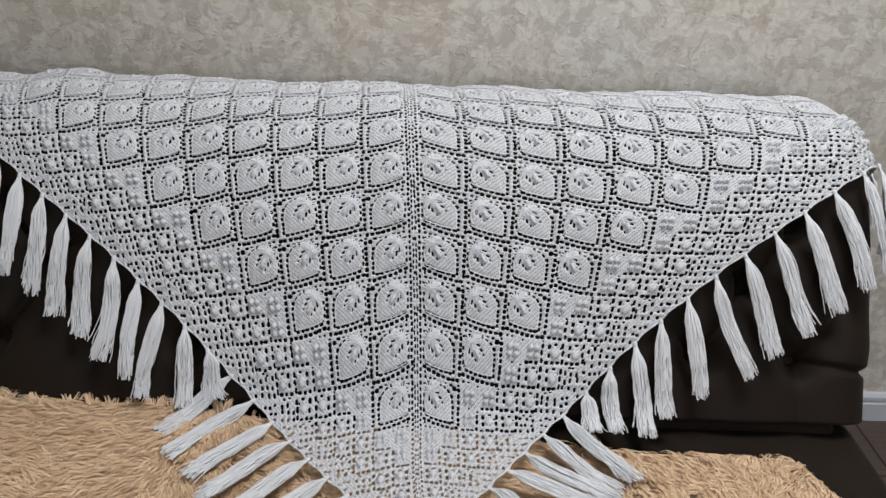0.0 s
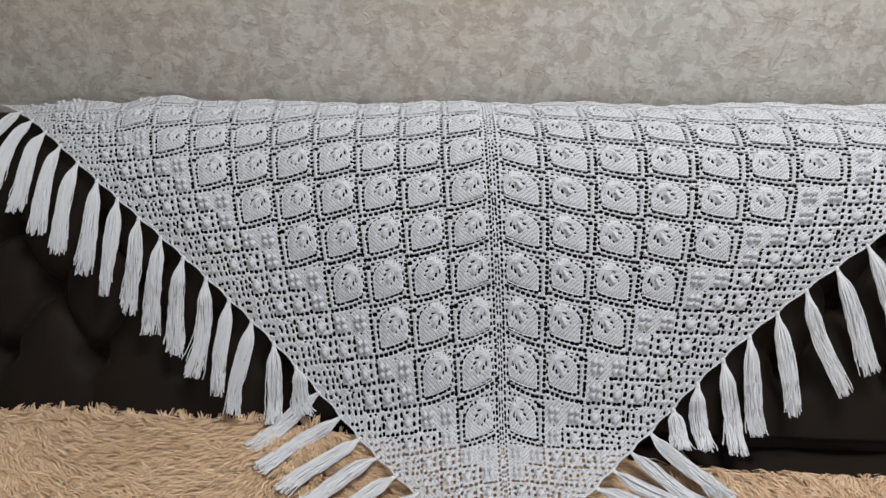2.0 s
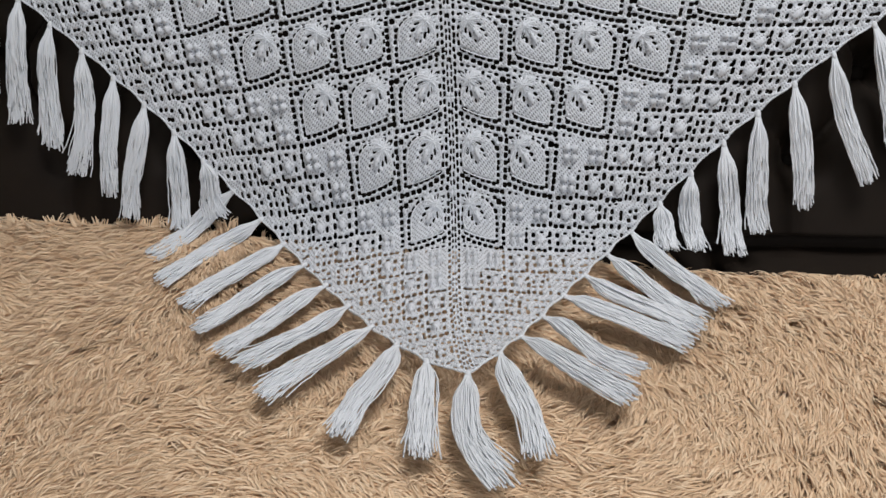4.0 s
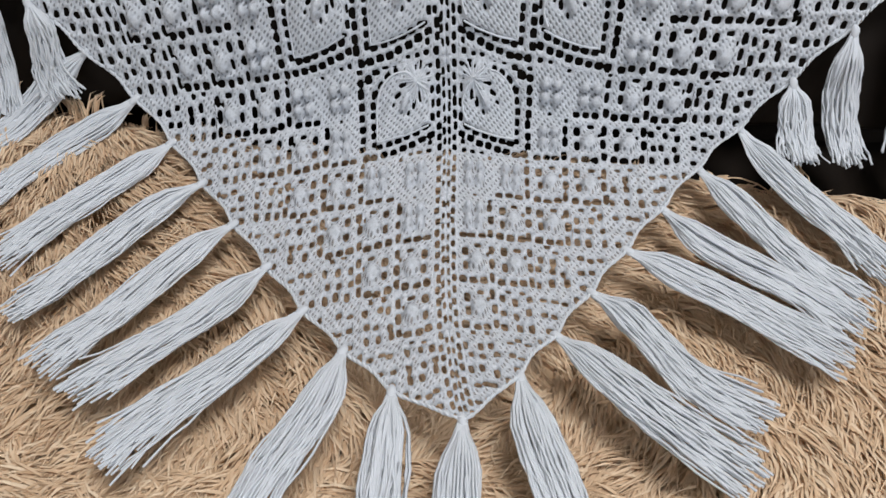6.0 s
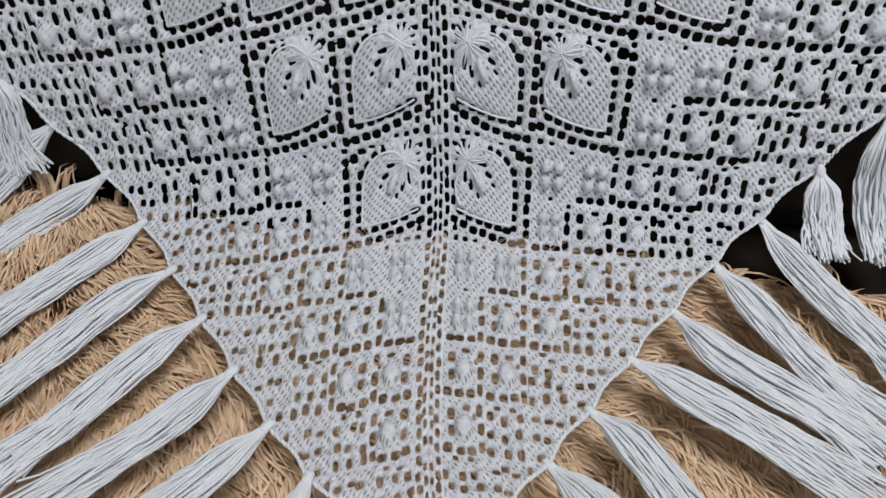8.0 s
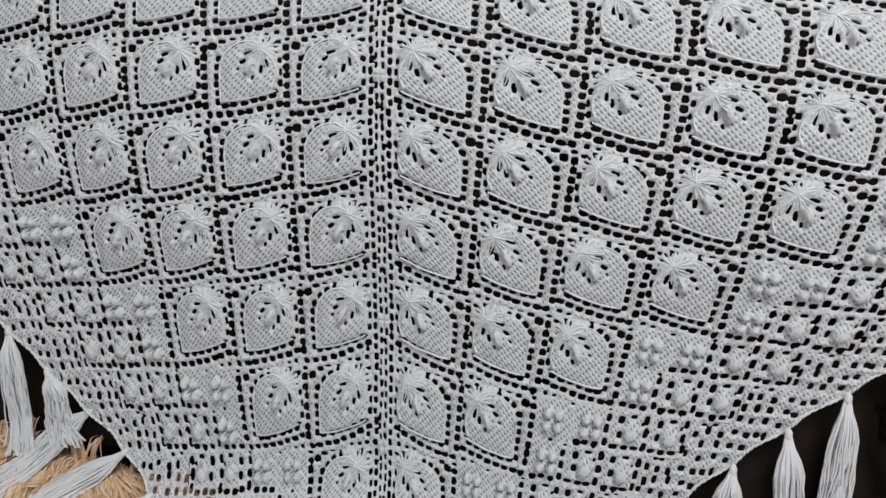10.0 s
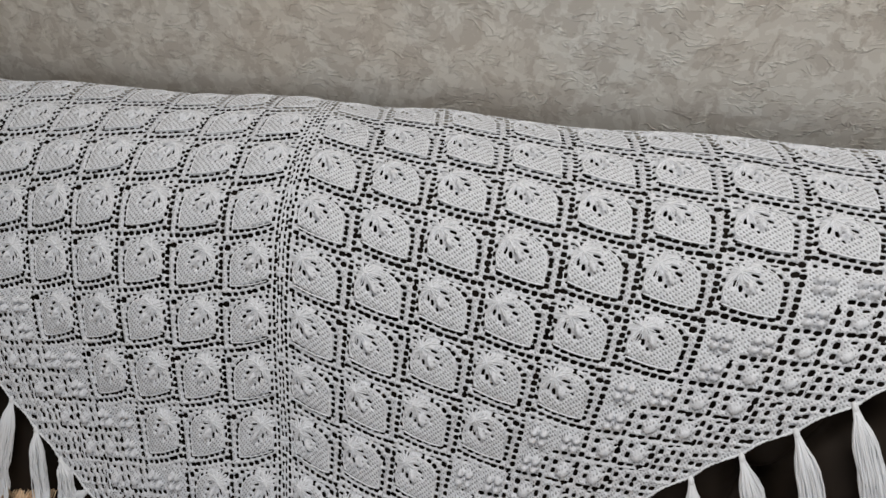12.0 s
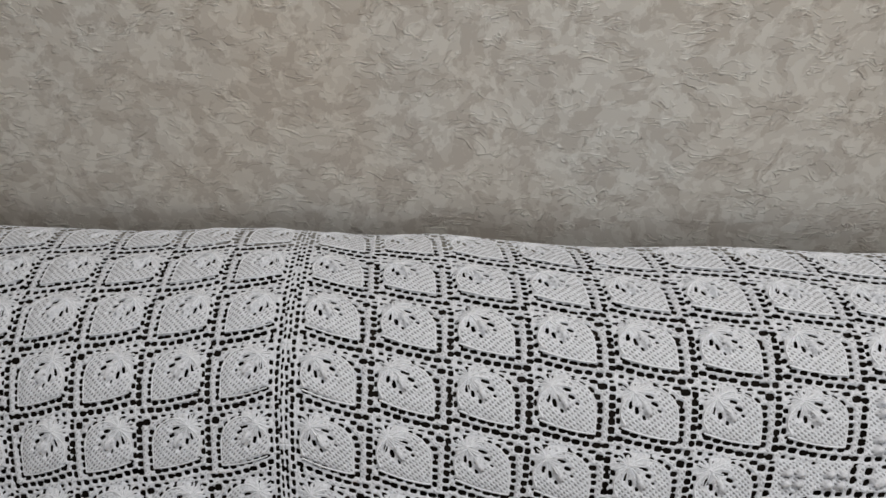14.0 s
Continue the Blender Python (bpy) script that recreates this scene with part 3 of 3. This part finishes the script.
# ---- shawl: the whipped edge ----
def edge_cord(side):
    b = np.linspace(1, ROWS_UP, 900)
    a = edge_column(b) - 0.028 - 0.13 * np.sin(math.pi * b) ** 2
    plies = []
    for phase in (0, math.pi):
        turn = b * 34 + phase + 0.5 * np.sin(b * 9)
        plies.append(on_cloth(side, a + 0.024 * np.cos(turn), b, 0.0010 + 0.0009 * np.sin(turn)))
    return tubes("edge_cord", plies, np.full((2, 900), 0.00095) * (1 + 0.15 * np.sin(b * 31)), 5, YARN, shawl)


edge_cord(1), edge_cord(-1)


# ---- shawl: the fringe ----
def tassel(x, s, x_end, s_end, width=1.0, lift=0.0, sway_by=1.0, strands=84):
    """A knotted tassel that lies along the surface from its knot to its loose end."""
    m = 13
    t = np.linspace(0, 1, m)[None]
    bunch = rng.uniform(-1, 1, 5)
    lane0 = rng.uniform(-1, 1, (strands, 1))
    lane1 = bunch[np.argmin(np.abs(lane0 - bunch[None]), axis=1)][:, None] + rng.normal(0, 0.22, (strands, 1))
    lane = lane0 + (lane1 - lane0) * 0.5 * smooth_step(0.45, 1.0, t)
    depth = rng.uniform(0, 1, (strands, 1))
    spread = (0.0020 + 0.0104 * smooth_step(0, 0.25, t) + 0.0016 * t**2) * width
    length = rng.uniform(0.86, 1.05, (strands, 1))
    dx, ds = x_end - x, s_end - s
    size = math.hypot(dx, ds)
    ox, os_ = -ds / size, dx / size
    bend, snake = sway_by * rng.normal(0, 0.006), sway_by * rng.normal(0, 0.0035)
    phase = rng.uniform(0, 6.3, (strands, 1))
    crimp = 0.00060 * np.sin(t * rng.uniform(18, 34, (strands, 1)) + phase) + 0.0017 * np.sin(t * rng.uniform(4, 8, (strands, 1)) + 2 * phase)
    sway = lane * spread + bend * np.sin(math.pi * t) + snake * np.sin(2 * math.pi * t) + crimp * smooth_step(0.08, 0.5, t) + rng.normal(0, 0.0035, (strands, 1)) * t**3
    px, ps = x + dx * t * length + ox * sway, s + ds * t * length + os_ * sway
    dome = np.sqrt(np.maximum(0, 1 - np.clip(lane0, -1, 1) ** 2))
    h = 0.005 + lift + (0.003 + 0.006 * dome) * smooth_step(0, 0.2, t) * (1 - 0.5 * t) * depth + 0.0010 * np.sin(t * 20 + phase * 3) * t
    paths = on_profile(px, ps, h)
    radii = np.full((strands, m), 0.00090) * rng.uniform(0.85, 1.15, (strands, 1))
    ob = tubes("tassel", paths, radii, 4, YARN, shawl)
    # the wrapped knot
    c = on_profile(x, s, 0.005 + lift)
    aim = on_profile(x + dx * 0.06, s + ds * 0.06, 0.006 + lift) - c
    q = Vector(aim).to_track_quat("Z", "Y").to_matrix()
    bm = bmesh.new()
    bmesh.ops.create_uvsphere(bm, u_segments=12, v_segments=8, radius=1)
    for v in bm.verts:
        twist = 1 + 0.12 * math.sin(5 * math.atan2(v.co.y, v.co.x) + 4 * v.co.z)
        v.co = Vector(c) + q @ Vector((v.co.x * 0.0031 * twist, v.co.y * 0.0029 * twist, v.co.z * 0.0054))
    part("knot", bm, YARN, ob, smooth=True)
    return ob


# fringe: on the seat it fans out, on the back it hangs
SEAT_ENDS = {1: [(0.105, -0.098), (0.200, -0.022), (0.211, 0.013), (0.271, 0.061), (0.288, 0.087), (0.296, 0.106), (0.322, 0.135)], -1: [(-0.004, -0.100), (-0.089, -0.077), (-0.169, -0.033), (-0.202, 0.006), (-0.231, 0.026), (-0.270, 0.068), (-0.302, 0.115), (-0.346, 0.160), (-0.376, 0.210)]}
LEAN = {1: {8: 0.012, 9: 0.006, 10: 0.013, 11: 0.016, 12: 0.020}, -1: {10: 0.015, 11: 0.005, 12: -0.022}}
HANG = {1: {8: 0.075, 9: 0.108}, -1: {10: 0.075, 11: 0.133}}
tassel(0.036, 0.004, 0.071, -0.127)
for side in (1, -1):
    for k in range(1, 21 if side > 0 else 25):
        x, s = (float(w) for w in along_sofa(side, edge_column(k + 1.0), k + 1.0))
        if k <= len(SEAT_ENDS[side]):
            tassel(x, s, *SEAT_ENDS[side][k - 1], sway_by=0.6)
        else:
            lean = LEAN[side].get(k, 0.049 if side > 0 else -0.011) + rng.normal(0, 0.003)
            tassel(x, s, x + lean, s - HANG[side].get(k, 0.151) - rng.uniform(-0.004, 0.004), width=0.92, lift=0.004, sway_by=0.4)


# ---- sofa ----
sofa = tagged(new("sofa"), "dark brown velour sofa with a button-tufted reclined back", "sofa")
BUTTONS = []
for row, sb in enumerate((0.362, 0.475, 0.588)):
    for i in range(14):
        xb = 0.617 - 0.1620 * i - (0.0808 if row % 2 else 0.0)
        if -1.5 < xb < 0.68:
            BUTTONS.append((xb, sb))


def sofa_depth(x, s):
    """How far the padding sinks at the buttons and along the folds between them."""
    d = 0.014 + 0.0 * x
    near = 9.0 + 0.0 * x
    for xb, sb in BUTTONS:
        r2 = ((x - xb) / 0.024) ** 2 + ((s - sb) / 0.024) ** 2
        d = d + 0.042 * np.exp(-r2)
        for dx, ds in ((0.0808, 0.113), (-0.0808, 0.113)):
            if sb > 0.58:
                continue
            size = math.hypot(dx, ds)
            t = np.clip(((x - xb) * dx + (s - sb) * ds) / size**2, 0, 1)
            near = np.minimum(near, np.hypot(x - xb - t * dx, s - sb - t * ds))
        if sb < 0.4:  # folds that run down to the seat
            near = np.minimum(near, 0.012 + np.abs(x - xb) + 4 * np.maximum(0, s - sb))
    folds = 0.011 * np.exp(-((near / 0.006) ** 2)) + 0.018 * np.exp(-near / 0.028)
    side_fold = np.exp(-(((s - 0.362 + 0.10 * (x - 0.617)) / 0.006) ** 2)) * smooth_step(0.61, 0.63, x)
    return d + folds + 0.011 * side_fold


xs = np.r_[np.linspace(-1.6, -0.35, 190), np.linspace(-0.34, 0.42, 60), np.linspace(0.43, 0.99, 90)]
ss = np.r_[np.linspace(0.235, 0.62, 104), np.linspace(0.63, 1.10, 40), np.linspace(1.12, LINE_S[-1], 12)]
XX, SS = np.meshgrid(xs, ss)
# below the seat's crease the padding runs straight on down behind the seat
pad = on_profile(XX, np.maximum(SS, 0.335), -sofa_depth(XX, SS))
pad += np.minimum(SS - 0.335, 0)[..., None] * np.array([0.0, 0.423, 0.906])
pad[..., 1] += 0.05 * smooth_step(0.268, 0.243, SS)
mesh_object("backrest", pad.reshape(-1, 3), grid_faces(len(ss), len(xs)), VELOUR, sofa)
for xb, sb in BUTTONS:
    c = on_profile(xb, sb, -0.076)
    normal = on_profile(xb, sb, 0.0) - c
    bm = bmesh.new()
    bmesh.ops.create_uvsphere(bm, u_segments=14, v_segments=8, radius=1)
    q = Vector(normal).to_track_quat("Z", "Y").to_matrix()
    for v in bm.verts:
        v.co = Vector(c) + q @ Vector((v.co.x * 0.011, v.co.y * 0.011, v.co.z * 0.005))
    part("button", bm, VELOUR, sofa, smooth=True)
part("seat", box(-1.6, 0.725, -0.62, 0.075, 0.15, 0.318, 0.03, 4), VELOUR, sofa, smooth=True)
part("seat_back_panel", box(-1.6, 0.690, 0.03, 0.46, 0.10, 0.335, 0.02, 3), VELOUR, sofa, smooth=True)
part("base", box(-1.57, 0.69, -0.58, 0.42, 0.0, 0.15, 0.012, 2), VELOUR, sofa)


# ---- fur throw on the seat ----
throw = tagged(new("fur_throw"), "long-pile tan faux fur throw spread over the seat", "throw blanket")


def throw_back(x):
    """Where the throw ends towards the backrest."""
    return 0.008 - 0.066 * smooth_step(-0.45, 0.45, x) + 0.008 * np.sin(9 * x) - 0.16 * smooth_step(0.54, 0.68, x) ** 2


def throw_z(x, y):
    z = 0.335 + 0.010 * smooth_step(-0.12, 0.0, y) + 0.006 * np.sin(6 * x + 1) * np.sin(8 * y) + 0.004 * np.sin(15 * x - 9 * y)
    under = np.exp(-(((x - 0.02) / (0.10 + 0.75 * np.maximum(0, y + 0.28))) ** 4)) * smooth_step(-0.32, -0.27, y)
    return z - 0.010 * under - 0.016 * smooth_step(0.57, 0.67, x)


gx, gv = np.linspace(-1.35, 0.655, 160), np.linspace(0, 1, 60)
GX, GV = np.meshgrid(gx, gv)
GY = -0.625 + (throw_back(GX) + 0.625) * GV
mesh_object("backing", np.stack([GX, GY, throw_z(GX, GY)], -1).reshape(-1, 3), grid_faces(60, 160), FUR_BACKING, throw)


def flow(x, y):
    """The lie of the pile: combed towards the front, swirling in patches."""
    a = -1.75 + 1.15 * np.sin(3.1 * x + 1.7 * np.sin(4.3 * y + 1)) + 0.75 * np.sin(7.7 * y - 5.1 * x + 2) + 0.45 * np.sin(19 * x + 3) * np.sin(17 * y)
    return a


def locks_of_hair(count, x0, x1, y0, seed, length, edge=False):
    """Tapered flat hairs that lie in curved locks; every lock draws together at its tip. edge: locks that stand up along the back edge."""
    g = np.random.default_rng(seed)
    each = 12
    locks = count // each
    lx = g.uniform(x0, x1, locks)
    ly = y0 + (throw_back(lx) - y0) * g.random(locks)
    turn = flow(lx, ly) + g.normal(0, 0.34, locks)
    rise = g.uniform(0.32, 0.62, locks)
    if edge:
        ly = throw_back(lx) - g.uniform(0.0, 0.014, locks)
        turn, rise = g.normal(1.7, 0.7, locks), g.uniform(0.4, 0.8, locks)
    curl = g.normal(0, 0.55, locks)
    far = length * g.uniform(0.65, 1.4, locks)
    pick = np.repeat(np.arange(locks), each)
    n = len(pick)
    off = g.normal(0, 0.0046, (n, 2))
    x, y = lx[pick] + off[:, 0], ly[pick] + off[:, 1]
    y = np.minimum(y, throw_back(x) + 0.003)
    size = far[pick] * g.uniform(0.8, 1.08, n)
    under = ((np.abs(x - 0.02) < (y + 0.29) * 1.0) & (y > -0.28)).astype(float)
    size = size * (1 - 0.45 * under)
    t = np.linspace(0, 1, 4)
    ang = (turn[pick] + g.normal(0, 0.11, n))[:, None] + curl[pick][:, None] * t[None] ** 1.3
    step = np.stack([np.cos(ang), np.sin(ang)], -1) * (size / 3)[:, None, None]
    way = np.concatenate([np.zeros((n, 1, 2)), np.cumsum(step[:, :-1], axis=1)], axis=1)
    px = x[:, None] + way[..., 0] - 0.62 * off[:, 0:1] * t**1.4
    py = y[:, None] + way[..., 1] - 0.62 * off[:, 1:2] * t**1.4
    top = rise[pick] * (1 - 0.75 * under) * 0.024 + g.normal(0, 0.0016, n)
    pz = throw_z(x, y)[:, None] + 0.002 + top[:, None] * np.sin(np.pi * 0.66 * t)[None]
    half = np.array([0.00065, 0.00082, 0.00065, 0.0001])[None] * g.uniform(0.7, 1.35, (n, 1))
    across = np.stack([-np.sin(ang), np.cos(ang), np.tile(g.normal(0, 0.3, (n, 1)), (1, 4))], -1)
    centre = np.stack([px, py, pz], -1)
    verts = np.stack([centre - across * half[..., None], centre + across * half[..., None]], 2).reshape(-1, 3)
    b = (np.arange(n)[:, None] * 4 + np.arange(3)[None])[..., None] * 2
    faces = np.concatenate([b, b + 2, b + 3, b + 1], -1).reshape(-1, 4)
    return verts, faces


va, fa = locks_of_hair(150000, -0.62, 0.645, -0.56, 11, 0.034)
vb, fb = locks_of_hair(36000, -1.2, -0.62, -0.56, 12, 0.034)
vc, fc = locks_of_hair(1500, -1.2, 0.30, -0.56, 13, 0.024, edge=True)
tagged(mesh_object("fur", np.vstack([va, vb, vc]), np.vstack([fa, fb + len(va), fc + len(va) + len(vb)]), FUR, throw), "tan long fur pile", kind="stuff")


# ---- floor boards, last ----
board = bpy.data.meshes.new("board")
bm = box(0, 1.196, 0, 0.190, -0.010, 0.0, 0.0015, 1)
bm.to_mesh(board)
bm.free()
board.materials.append(LAMINATE)
for i in range(5):
    for j in range(20):
        ob = new("board", board)
        ob.parent = floor
        ob.location = (X0 + 1.2 * i - (0.6 if j % 2 else 0.0), WALL_Y - 0.01 - 0.192 * (j + 1), 0.0)
